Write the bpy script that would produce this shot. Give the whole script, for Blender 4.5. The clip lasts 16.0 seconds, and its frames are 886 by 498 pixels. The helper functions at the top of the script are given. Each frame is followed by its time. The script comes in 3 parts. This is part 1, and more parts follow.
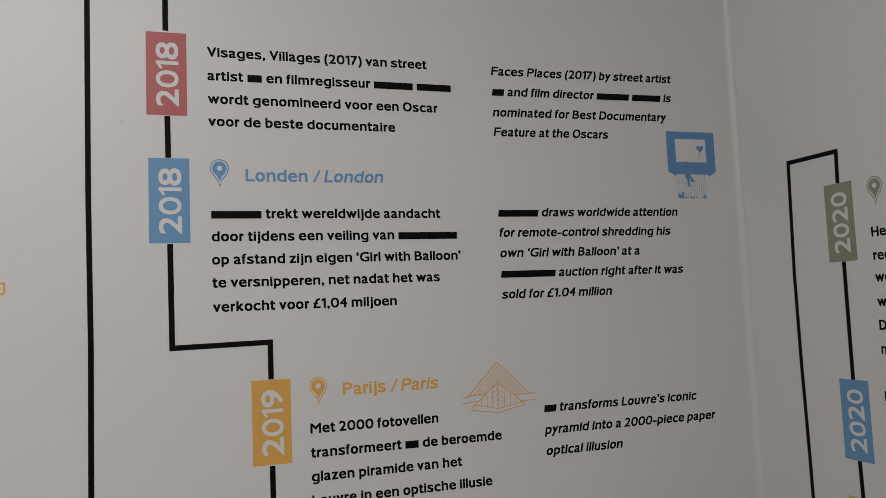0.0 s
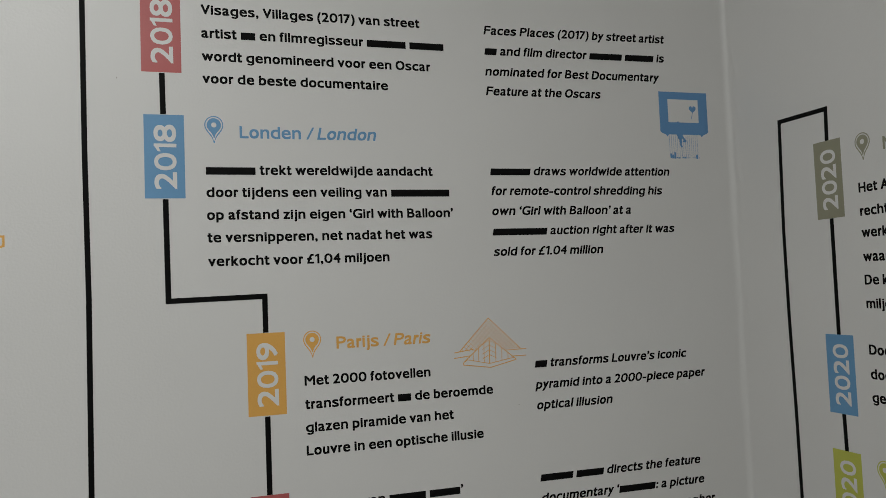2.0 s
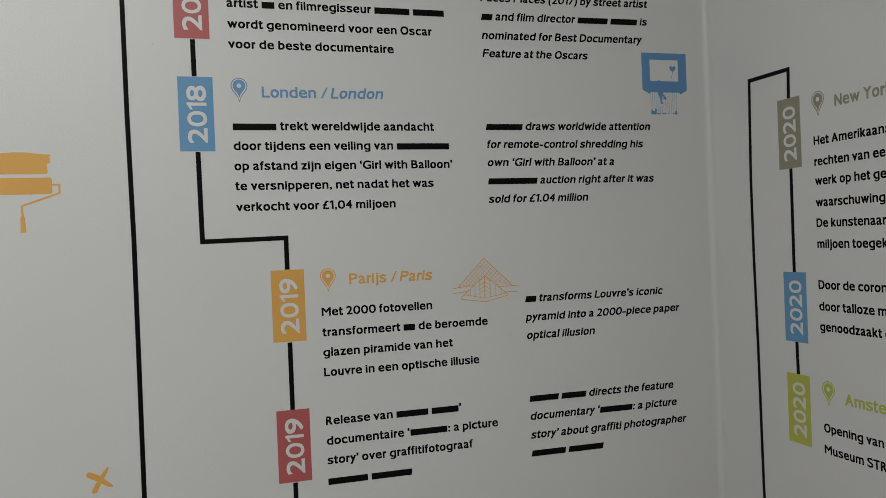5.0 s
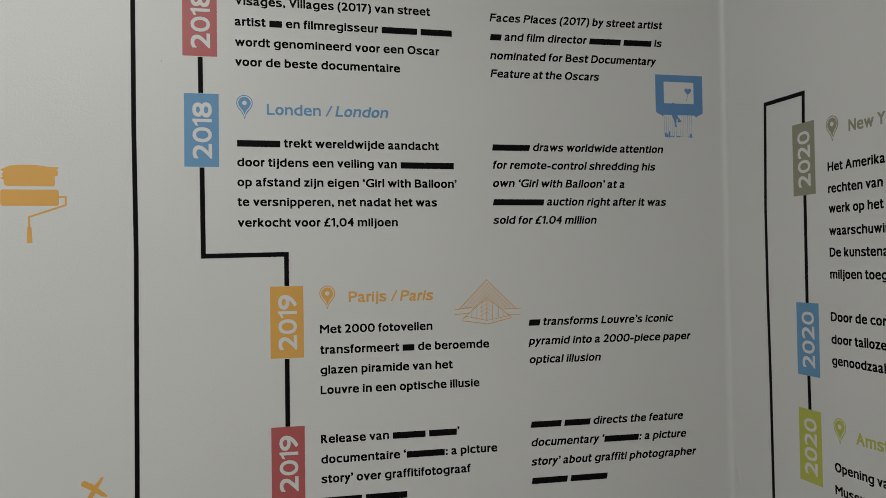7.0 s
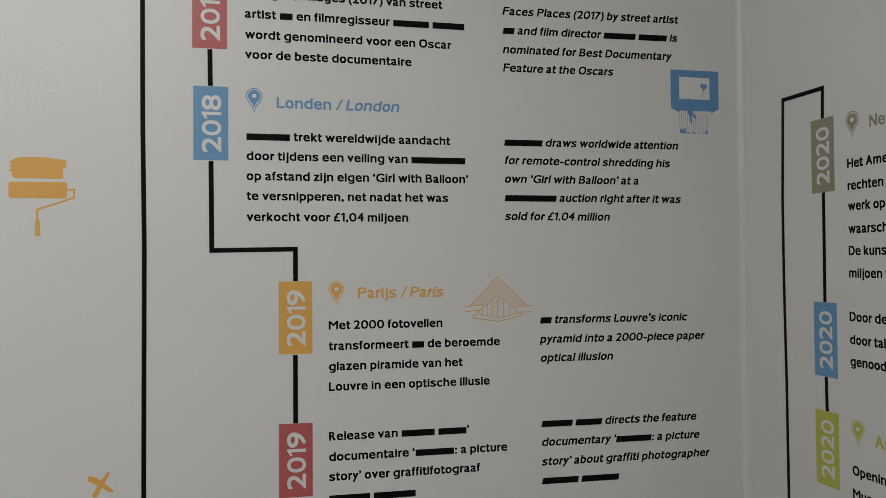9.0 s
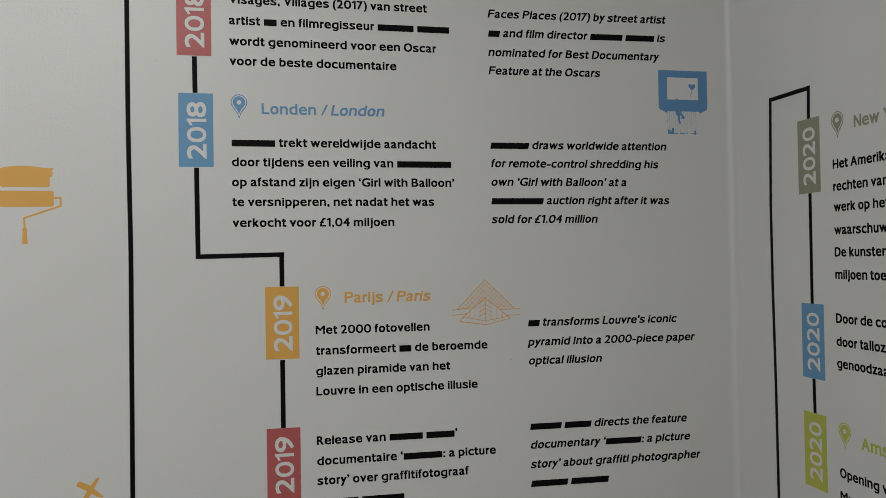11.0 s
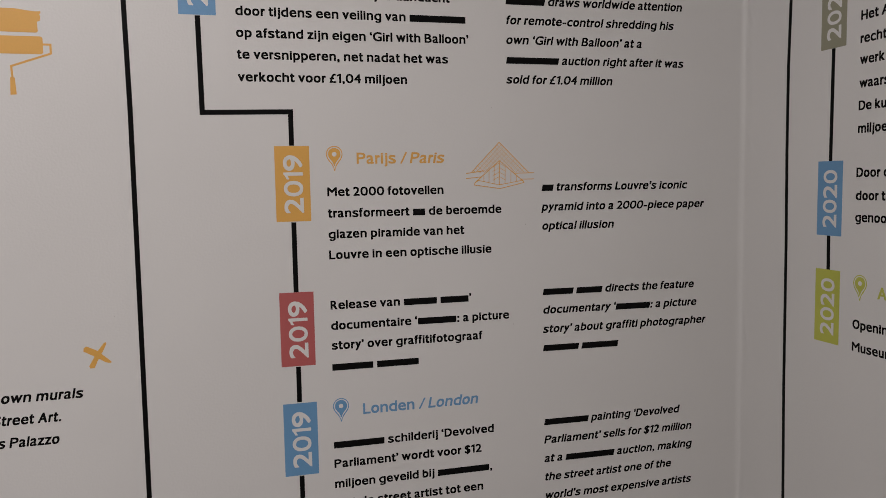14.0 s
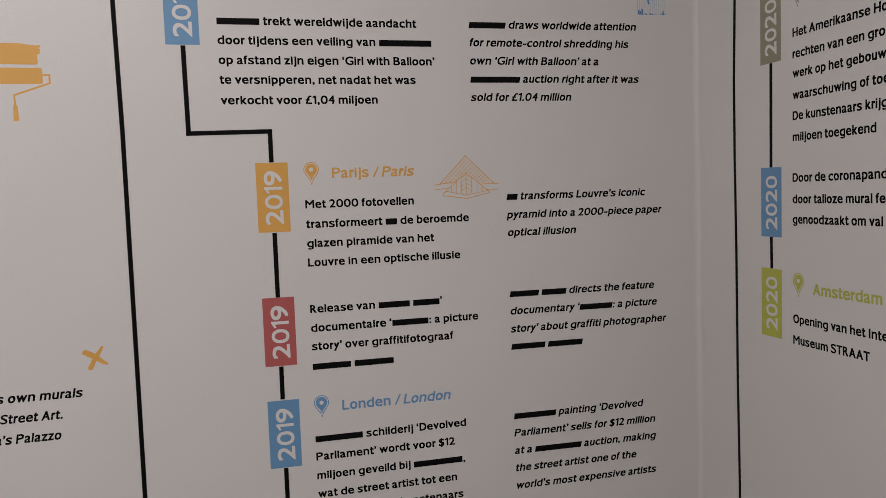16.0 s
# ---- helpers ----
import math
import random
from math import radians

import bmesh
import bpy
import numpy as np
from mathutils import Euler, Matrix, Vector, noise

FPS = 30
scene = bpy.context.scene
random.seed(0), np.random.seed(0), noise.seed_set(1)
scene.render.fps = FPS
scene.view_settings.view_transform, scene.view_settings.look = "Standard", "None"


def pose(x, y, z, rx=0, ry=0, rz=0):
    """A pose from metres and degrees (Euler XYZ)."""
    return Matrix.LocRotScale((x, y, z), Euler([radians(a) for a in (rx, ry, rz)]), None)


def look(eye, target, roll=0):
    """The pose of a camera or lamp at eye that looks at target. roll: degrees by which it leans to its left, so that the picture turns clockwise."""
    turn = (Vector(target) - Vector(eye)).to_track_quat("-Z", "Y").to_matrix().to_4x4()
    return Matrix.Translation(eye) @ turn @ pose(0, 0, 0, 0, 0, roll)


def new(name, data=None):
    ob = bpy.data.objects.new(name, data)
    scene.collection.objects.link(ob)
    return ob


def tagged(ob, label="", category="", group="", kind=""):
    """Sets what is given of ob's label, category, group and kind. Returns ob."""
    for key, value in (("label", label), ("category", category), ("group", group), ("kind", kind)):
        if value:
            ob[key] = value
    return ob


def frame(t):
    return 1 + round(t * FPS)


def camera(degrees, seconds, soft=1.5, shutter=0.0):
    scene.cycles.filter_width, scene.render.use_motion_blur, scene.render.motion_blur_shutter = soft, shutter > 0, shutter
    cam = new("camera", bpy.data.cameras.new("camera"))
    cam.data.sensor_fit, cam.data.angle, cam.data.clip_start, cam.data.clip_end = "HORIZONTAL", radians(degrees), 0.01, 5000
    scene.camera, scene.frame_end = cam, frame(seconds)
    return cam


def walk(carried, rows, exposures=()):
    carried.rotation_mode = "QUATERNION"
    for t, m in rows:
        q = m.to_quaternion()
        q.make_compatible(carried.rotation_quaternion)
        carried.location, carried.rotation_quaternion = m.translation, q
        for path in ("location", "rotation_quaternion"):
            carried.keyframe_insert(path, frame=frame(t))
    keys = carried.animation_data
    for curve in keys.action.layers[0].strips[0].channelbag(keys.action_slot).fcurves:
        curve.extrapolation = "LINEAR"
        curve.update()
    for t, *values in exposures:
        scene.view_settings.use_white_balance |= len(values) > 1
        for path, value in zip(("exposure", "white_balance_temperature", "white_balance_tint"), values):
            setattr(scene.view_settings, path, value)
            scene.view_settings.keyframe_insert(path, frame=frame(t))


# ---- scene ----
SOFT = 0.7
cam = camera(59.93, 16.0, soft=SOFT)
# seconds, eye x, y, z, yaw, pitch, roll
PATH = [
    (0, -0.0102, -0.0520, 1.4983, -17.741, 4.565, -2.362),
    (0.5, -0.0100, -0.0590, 1.4893, -17.609, 4.306, -2.345),
    (1, -0.0040, -0.0614, 1.4826, -17.606, 3.746, -2.220),
    (1.5, 0.0040, -0.0649, 1.4726, -17.497, 3.376, -2.197),
    (2, 0.0033, -0.0702, 1.4661, -17.242, 2.964, -2.293),
    (2.5, -0.0112, -0.0789, 1.4615, -17.564, 2.402, -2.455),
    (2.7, -0.0207, -0.0864, 1.4576, -17.863, 2.320, -2.465),
    (3, -0.0341, -0.1035, 1.4510, -17.189, 2.312, -2.554),
    (3.2, -0.0555, -0.1188, 1.4497, -17.711, 1.810, -2.450),
    (3.5, -0.0866, -0.1495, 1.4473, -17.852, 1.225, -2.545),
    (3.7, -0.0943, -0.1764, 1.4458, -17.630, 0.952, -2.577),
    (4, -0.0973, -0.2036, 1.4426, -17.432, -0.021, -2.714),
    (4.2, -0.0893, -0.2061, 1.4443, -17.521, -0.467, -2.769),
    (6.3, 0.0565, -0.2141, 1.4473, -12.832, 0.390, -0.975),
    (6.5, 0.0555, -0.2182, 1.4464, -12.611, 0.814, -0.961),
    (7, 0.0521, -0.2145, 1.4461, -12.820, 1.161, -0.836),
    (7.5, 0.0578, -0.2103, 1.4453, -12.304, 1.190, -0.677),
    (8, 0.0563, -0.2011, 1.4435, -12.492, 1.135, -0.572),
    (8.5, 0.0556, -0.1985, 1.4408, -12.216, 1.112, -0.506),
    (8.7, 0.0548, -0.1984, 1.4399, -12.155, 1.139, -0.452),
    (10.8, 0.0878, -0.2107, 1.4498, -10.963, 1.153, -0.738),
    (11, 0.0937, -0.2080, 1.4516, -11.197, 0.903, -0.909),
    (11.5, 0.1028, -0.2002, 1.4548, -11.448, 0.826, -1.466),
    (12, 0.1019, -0.1849, 1.4353, -11.498, 0.202, -1.983),
    (12.1, 0.0949, -0.1747, 1.4248, -11.618, -0.212, -1.959),
    (12.2, 0.0880, -0.1667, 1.4133, -11.688, -0.816, -1.921),
    (12.3, 0.0820, -0.1585, 1.4018, -11.703, -1.704, -1.908),
    (12.4, 0.0754, -0.1475, 1.3905, -11.840, -2.627, -1.921),
    (12.5, 0.0684, -0.1417, 1.3785, -11.689, -3.347, -1.802),
    (12.7, 0.0496, -0.1276, 1.3720, -11.762, -4.333, -1.655),
    (13, 0.0279, -0.1126, 1.3621, -11.762, -4.348, -1.397),
    (13.2, 0.0195, -0.1205, 1.3614, -12.240, -4.541, -1.259),
    (13.5, 0.0102, -0.1332, 1.3601, -13.918, -4.726, -1.075),
    (14, -0.0009, -0.1543, 1.3580, -14.920, -4.902, -0.999),
    (14.5, 0.0012, -0.1859, 1.3652, -14.855, -5.037, -1.053),
    (15, 0.0149, -0.2167, 1.3620, -14.668, -4.818, -1.268),
    (15.5, 0.0287, -0.2423, 1.3587, -14.321, -4.565, -1.613),
    (16, 0.0407, -0.2603, 1.3560, -14.060, -4.054, -2.012),
]
EXPOSURES = [
    (0.0, -0.11, 6480, 12), (0.5, -0.10, 6620, 17), (1.0, -0.11, 6423, 8), (1.5, -0.11, 6380, 6.5), (4.0, -0.10, 6350, 7.0), (6.5, -0.08, 6430, 6.2), (8.0, -0.08, 6430, 6.2),
    (8.5, -0.10, 6453, 8.8), (11.0, -0.11, 6410, 7.0), (12.3, -0.08, 6430, 6.2), (12.5, -0.05, 6490, 7.7), (13.0, -0.04, 6650, 16), (14.0, 0.00, 6690, 17.5), (16.0, 0.00, 6720, 19),
]
walk(cam, [(t, pose(x, y, z, 90 + pitch, 0, yaw) @ pose(0, 0, 0, 0, 0, roll)) for t, x, y, z, yaw, pitch, roll in PATH], EXPOSURES)

# ---- world and lamps ----
world = bpy.data.worlds.new("world")
world.use_nodes = True
world.node_tree.nodes["Background"].inputs["Color"].default_value = (0.5, 0.5, 0.5, 1)
world.node_tree.nodes["Background"].inputs["Strength"].default_value = 0.05
scene.world = world


def area_lamp(name, eye, target, size, power, colour):
    data = bpy.data.lights.new(name, "AREA")
    data.shape, data.size, data.energy, data.color = "DISK", size, power, colour
    ob = new(name, data)
    ob.matrix_world = look(eye, target)
    return ob


def spot_lamp(name, eye, target, cone, power, colour):
    data = bpy.data.lights.new(name, "SPOT")
    data.spot_size, data.spot_blend, data.shadow_soft_size = radians(cone), 1.0, 0.06
    data.energy, data.color = power, colour
    ob = new(name, data)
    ob.matrix_world = look(eye, target)
    return ob


LAMP = (1.0, 0.98, 0.955)
# unseen main light from upper left, aimed to fit the walls' brightness falloff
spot_lamp("gallery_spot", (-0.666, -1.568, 2.8), (-0.859, 1.0, 1.520), 65.8, 62.5, LAMP)
# two soft fill lights added to even out both walls, standing for no fixture
area_lamp("left_fill", (-1.470, -0.377, 2.75), (-0.095, 0.433, 1.415), 0.35, 8.3, LAMP)
area_lamp("overhead_fill", (-0.689, -0.838, 2.85), (-0.333, -1.430, 0.0), 1.2, 23.7, LAMP)


# ---- materials ----
def material(name, colour, rough, fine=0.03, fine_scale=400.0, broad=0.04, broad_scale=3.0, bump=0.05, bump_scale=900.0, distance=0.0004, specular=0.5):
    """A surface with colour variation at two scales and a fine relief."""
    m = bpy.data.materials.new(name)
    m.use_nodes = True
    nt = m.node_tree
    bsdf = nt.nodes["Principled BSDF"]
    geo = nt.nodes.new("ShaderNodeNewGeometry")

    def noise_node(scale, detail):
        n = nt.nodes.new("ShaderNodeTexNoise")
        n.inputs["Scale"].default_value, n.inputs["Detail"].default_value = scale, detail
        nt.links.new(geo.outputs["Position"], n.inputs["Vector"])
        return n

    def mapped(n, spread):
        r = nt.nodes.new("ShaderNodeMapRange")
        r.inputs["From Min"].default_value, r.inputs["From Max"].default_value = 0.25, 0.75
        r.inputs["To Min"].default_value, r.inputs["To Max"].default_value = 1 - spread, 1 + spread
        nt.links.new(n.outputs["Fac"], r.inputs["Value"])
        return r

    a, b = mapped(noise_node(fine_scale, 3), fine), mapped(noise_node(broad_scale, 4), broad)
    mul = nt.nodes.new("ShaderNodeMath")
    mul.operation = "MULTIPLY"
    nt.links.new(a.outputs["Result"], mul.inputs[0])
    nt.links.new(b.outputs["Result"], mul.inputs[1])
    scaled = nt.nodes.new("ShaderNodeVectorMath")
    scaled.operation = "SCALE"
    scaled.inputs[0].default_value = colour
    nt.links.new(mul.outputs["Value"], scaled.inputs["Scale"])
    nt.links.new(scaled.outputs["Vector"], bsdf.inputs["Base Color"])
    ro = mapped(noise_node(broad_scale * 4, 3), 0.12)
    rmul = nt.nodes.new("ShaderNodeMath")
    rmul.operation = "MULTIPLY"
    rmul.inputs[1].default_value = rough
    nt.links.new(ro.outputs["Result"], rmul.inputs[0])
    nt.links.new(rmul.outputs["Value"], bsdf.inputs["Roughness"])
    bsdf.inputs["Specular IOR Level"].default_value = specular
    if bump:
        bn = nt.nodes.new("ShaderNodeBump")
        bn.inputs["Strength"].default_value, bn.inputs["Distance"].default_value = bump, distance
        nt.links.new(noise_node(bump_scale, 2).outputs["Fac"], bn.inputs["Height"])
        nt.links.new(bn.outputs["Normal"], bsdf.inputs["Normal"])
    return m


WALL = material("white_wall_vinyl", (0.74, 0.735, 0.72), 0.42, 0.015, 700, 0.025, 2.5, 0.4, 290, 0.0006)
PLAIN = material("white_wall_paint", (0.72, 0.715, 0.70), 0.6, 0.01, 300, 0.03, 2.0, 0.2, 300)
CEILING = material("ceiling_paint", (0.7, 0.7, 0.69), 0.8, 0.01, 200, 0.03, 1.5, 0.1, 200)
FLOOR = material("grey_floor", (0.2, 0.19, 0.18), 0.5, 0.08, 150, 0.12, 1.5, 0.1, 120)
BLACK = material("black_vinyl", (0.0055, 0.0055, 0.0055), 0.5, 0.15, 500, 0.1, 6, 0.05, 800, specular=0.06)
RED = material("red_vinyl", (0.49, 0.112, 0.11), 0.45, 0.03, 500, 0.04, 8)
BLUE = material("blue_vinyl", (0.14, 0.33, 0.56), 0.45, 0.03, 500, 0.04, 8)
DEEP_BLUE = material("deep_blue_vinyl", (0.123, 0.295, 0.55), 0.45, 0.03, 500, 0.04, 8)
ORANGE = material("orange_vinyl", (0.79, 0.425, 0.095), 0.45, 0.03, 500, 0.04, 8)
OLIVE = material("olive_vinyl", (0.305, 0.298, 0.210), 0.45, 0.03, 500, 0.04, 8)
GREEN = material("lime_vinyl", (0.52, 0.54, 0.085), 0.45, 0.03, 500, 0.04, 8)
DIRT = material("dirt", (0.30, 0.28, 0.25), 0.8, 0.1, 900, 0.1, 50, 0)
WHITE = material("white_vinyl", (0.76, 0.755, 0.74), 0.45, 0.02, 500, 0.02, 8)

# ---- helpers for building ----
CORNER_X = 0.8445
TRIM_LEFT, TRIM_END = 0.040, 0.060
NORTH = Matrix(((1, 0, 0, 0), (0, 0, -1, 1.0), (0, 1, 0, 0), (0, 0, 0, 1)))
EAST = Matrix(((0, 0, -1, CORNER_X), (-1, 0, 0, 1.0), (0, 1, 0, 0), (0, 0, 0, 1)))
BACK, FRONT = -0.0004, 0.0002


def mesh_of(name, verts, faces, mat):
    me = bpy.data.meshes.new(name)
    me.from_pydata(verts, [], faces)
    bm = bmesh.new()
    bm.from_mesh(me)
    bmesh.ops.recalc_face_normals(bm, faces=bm.faces)
    bm.to_mesh(me)
    bm.free()
    me.materials.append(mat)
    return me


def part(name, data, parent, label=""):
    """One mesh object under a thing or under a part."""
    ob = new(name, data)
    ob.parent = parent
    return tagged(ob, label)


def thing(name, wall, u, z, label, category, group=""):
    """An empty on a wall, at u along it and height z, which the parts hang from."""
    ob = new(name)
    ob.empty_display_size = 0.02
    ob.matrix_world = wall @ pose(u, z, 0)
    return tagged(ob, label, category, group)


def slab(outline, z0=BACK, z1=FRONT):
    """A flat piece of an outline, with thickness."""
    n = len(outline)
    verts = [(x, y, z0) for x, y in outline] + [(x, y, z1) for x, y in outline]
    faces = [tuple(range(n))[::-1], tuple(range(n, 2 * n))]
    return verts, faces + [(i, (i + 1) % n, n + (i + 1) % n, n + i) for i in range(n)]


def ring(outer, inner, z0=BACK, z1=FRONT):
    """A flat band between two outlines of as many points."""
    n = len(outer)
    verts = [(x, y, z) for z in (z0, z1) for loop in (outer, inner) for x, y in loop]
    faces = []
    for i in range(n):
        j = (i + 1) % n
        faces += [(i, j, n + j, n + i), (2 * n + i, 2 * n + j, 3 * n + j, 3 * n + i), (i, j, 2 * n + j, 2 * n + i), (n + i, n + j, 3 * n + j, 3 * n + i)]
    return verts, faces


def joined(*pieces):
    verts, faces = [], []
    for v, f in pieces:
        faces += [tuple(i + len(verts) for i in one) for one in f]
        verts += v
    return verts, faces


def strip(points, width, z0=BACK, z1=FRONT, closed=False):
    """A band of even width along a line, mitred at its corners."""
    p = [Vector(a) for a in points]
    left, right = [], []
    for i, a in enumerate(p):
        before = (a - p[i - 1]).normalized() if i or closed else None
        after = (p[(i + 1) % len(p)] - a).normalized() if i < len(p) - 1 or closed else None
        d = ((before or after) + (after or before)).normalized()
        n = Vector((-d.y, d.x))
        side = Vector((-(before or after).y, (before or after).x))
        w = width / 2 / max(0.3, n.dot(side))
        left.append(tuple(a + n * w))
        right.append(tuple(a - n * w))
    if closed:
        return ring(left, right, z0, z1)
    return slab(left + right[::-1], z0, z1)


def rounded(x0, y0, x1, y1, r, n=4):
    out = []
    for cx, cy, a in ((x1 - r, y1 - r, 0), (x0 + r, y1 - r, 90), (x0 + r, y0 + r, 180), (x1 - r, y0 + r, 270)):
        out += [(cx + r * math.cos(radians(a + 90 * k / n)), cy + r * math.sin(radians(a + 90 * k / n))) for k in range(n + 1)]
    return out


# ---- lettering with the built-in font ----
_glyphs = bpy.data.curves.new("glyphs", "FONT")
_glyphs.resolution_u = 4
_writer = new("writer", _glyphs)
_cache = {}
CAP, X_HEIGHT, TAIL = 0.682, 0.449, -0.230  # heights in the built-in font
SPACE = 0.345
ADVANCE = {}  # how far each letter of the print runs on, in heights of a capital
for far, letters in ((0.320, "’"), (0.332, "l"), (0.349, "i"), (0.360, "‘"), (0.392, ",.:I"), (0.410, "j"), (0.475, "f"), (0.480, "()"), (0.520, "/"), (0.536, "rt"), (0.560, "1"), (0.600, "-"),
                     (0.623, "J"), (0.723, "z"), (0.736, "y"), (0.776, "cv"), (0.789, "asx"), (0.810, "k$7"), (0.820, "u"), (0.833, "24£35689"), (0.845, "b"), (0.848, "eè"), (0.860, "op"),
                     (0.868, "hn"), (0.889, "dq"), (0.915, "g"), (0.945, "0"), (0.805, "L"), (0.873, "FSTZ"), (0.905, "R"), (0.945, "BVEPXY"), (0.982, "C"), (1.030, "ADHKNU"), (1.092, "GOQ"),
                     (1.148, "w"), (1.235, "M"), (1.265, "m"), (1.350, "W")):
    for one in letters:
        ADVANCE[one] = far
UPRIGHT_LEFT, UPRIGHT_RIGHT = "bhijklmnpruBDEFHIKLMNPR", "dgijlmnuhqHIMNJ1"


def bearing(ch, right):
    """The white beside a letter."""
    if ch in (UPRIGHT_RIGHT if right else UPRIGHT_LEFT):
        return 0.075
    return 0.015 if ch in ("vwyVtfrkzT’‘,L" if right else "vwyVtfzjT’‘,") else 0.045


def letter_outline(ch):
    """The built-in font's outline, with a squared t, a flag on the 1 and a g of one storey, as in the print."""
    _glyphs.body = "q" if ch == "g" else ch
    bpy.context.view_layer.update()
    ev = _writer.evaluated_get(bpy.context.evaluated_depsgraph_get())
    me = ev.to_mesh()
    v, f = [(a.co.x, a.co.y, 0.0) for a in me.vertices], [tuple(p.vertices) for p in me.polygons]
    ev.to_mesh_clear()
    more = []
    if ch == "t":
        more = [[(0.078, 0.449), (0.167, 0.449), (0.167, 0.575), (0.078, 0.575)], [(0.0, 0.369), (0.167, 0.369), (0.167, 0.449), (0.0, 0.449)]]
    elif ch == "1":
        more = [[(0.20, 0.682), (0.17, 0.635), (0.10, 0.590), (0.10, 0.500), (0.20, 0.560)]]
    elif ch == "g":
        v = [(x, max(y, -0.06), 0.0) for x, y, _ in v]
        turn = [radians(-15 * k) for k in range(11)]
        arc = [[(0.25 + rx * math.cos(a), -0.06 + ry * math.sin(a)) for a in turn] for rx, ry in ((0.193, 0.170), (0.104, 0.096))]
        more = [[arc[0][k], arc[1][k], arc[1][k + 1], arc[0][k + 1]] for k in range(10)]
    for piece in more:
        f.append(tuple(range(len(v), len(v) + len(piece))))
        v += [(x, y, 0.00002) for x, y in piece]
    return v, f


def glyph(ch, heavy, flat):
    """A letter in heights of a capital: verts, faces and width. heavy, flat: how thick its upright and level strokes are. It is drawn a few times, a little apart."""
    key = (ch, heavy, flat)
    if key not in _cache:
        one, ff = letter_outline(ch)
        x0, wide = min(a[0] for a in one), max(a[0] for a in one) - min(a[0] for a in one)
        small = ch.islower()
        stem = 0.089 if small else 0.098
        target = ADVANCE[ch] - bearing(ch, False) - bearing(ch, True)
        sx = 1.0
        if ch in "-/":
            sx = target / (wide / CAP)
        elif wide > 1.35 * stem and ch not in "’‘,.:j":
            sx = (target - heavy) / ((wide - stem) / CAP)
        bx = max(0.0, (heavy - stem / CAP * sx) / 2) if ch not in "-" else 0.0
        by = max(0.0, (flat - 0.11) / 2)
        knots = [(TAIL, -0.27 + by), (0.0, by), (X_HEIGHT, 0.755 - by), (0.575 if ch == "t" else CAP, (0.93 if ch == "t" else 1.0) - by)]
        if not small:
            knots = [(TAIL, -0.25 + by), (0.0, by), (CAP, 1.0 - by)]

        def lifted(y):
            k = next((i for i in range(1, len(knots) - 1) if y < knots[i][0]), len(knots) - 1)
            (a, fa), (b, fb) = knots[k - 1], knots[k]
            return fa + (y - a) * (fb - fa) / (b - a)

        v, f = [], []
        for k, (dx, dy) in enumerate(((-1, -1), (1, -1), (-1, 1), (1, 1)) + (((0, -1), (0, 1)) if 2 * bx > 0.9 * stem / CAP * sx else ())):
            f += [tuple(i + len(v) for i in p) for p in ff]
            v += [((x - x0) / CAP * sx + bx + dx * bx, lifted(y) + dy * by, 0.00004 * k + up) for x, y, up in one]
        _cache[key] = (v, f, wide / CAP * sx + 2 * bx)
    return _cache[key]


def line_shape(text, width, cap, italic=False, heavy=0.217, z0=BACK, z1=FRONT):
    """One line of lettering as solid pieces. '#2.9' is a plain bar 2.9 wide, '_word' is slanted; the width is that up to a '|', or of the whole."""
    pieces, x, mark, last = [], None, None, 0.0
    for token in text.replace("|", " | ").split(" "):
        if token == "|":
            mark = x - last
            continue
        if not token:
            continue
        slant = 0.2 if italic or token.startswith("_") else 0.0
        token = token.lstrip("_")
        x = x + SPACE if x is not None else -(bearing(token[0], False) if token[0] != "#" else 0.05)
        while token:
            if token[0] == "#":
                number = token[1:5]
                token = token[5:]
                wide = float(number)
                pieces.append(([(0, 0, 0), (wide, 0, 0), (wide, 0.755, 0), (0, 0.755, 0)], [(0, 1, 2, 3)], x + 0.05, slant))
                x, last = x + wide + 0.1, 0.05
            else:
                ch, token = token[0], token[1:]
                v, f, wide = glyph(ch, heavy, heavy * 0.8)
                white = bearing(ch, False) + (ADVANCE[ch] - bearing(ch, False) - bearing(ch, True) - wide) / 2
                pieces.append((v, f, x + white, slant))
                x, last = x + ADVANCE[ch], bearing(ch, True)
    sx = width / ((mark if mark is not None else x - last) + (0.12 if italic else 0.0))
    verts, faces = [], []
    for v, f, at, slant in pieces:
        n, m = len(verts), len(v)
        flat = [((a[0] + at + slant * a[1]) * sx, a[1] * cap) for a in v]
        verts += [(a, b, z0) for a, b in flat] + [(a, b, z1 + c[2]) for (a, b), c in zip(flat, v)]
        edges = {}
        for one in f:
            faces.append(tuple(n + m + i for i in one))
            for i, j in zip(one, one[1:] + one[:1]):
                edges[(i, j)] = True
        for i, j in edges:
            if (j, i) not in edges:
                faces.append((n + i, n + j, n + m + j, n + m + i))
    return verts, faces


def plain_mesh(name, verts, faces, mat):
    me = bpy.data.meshes.new(name)
    me.from_pydata(verts, [], faces)
    me.materials.append(mat)
    return me


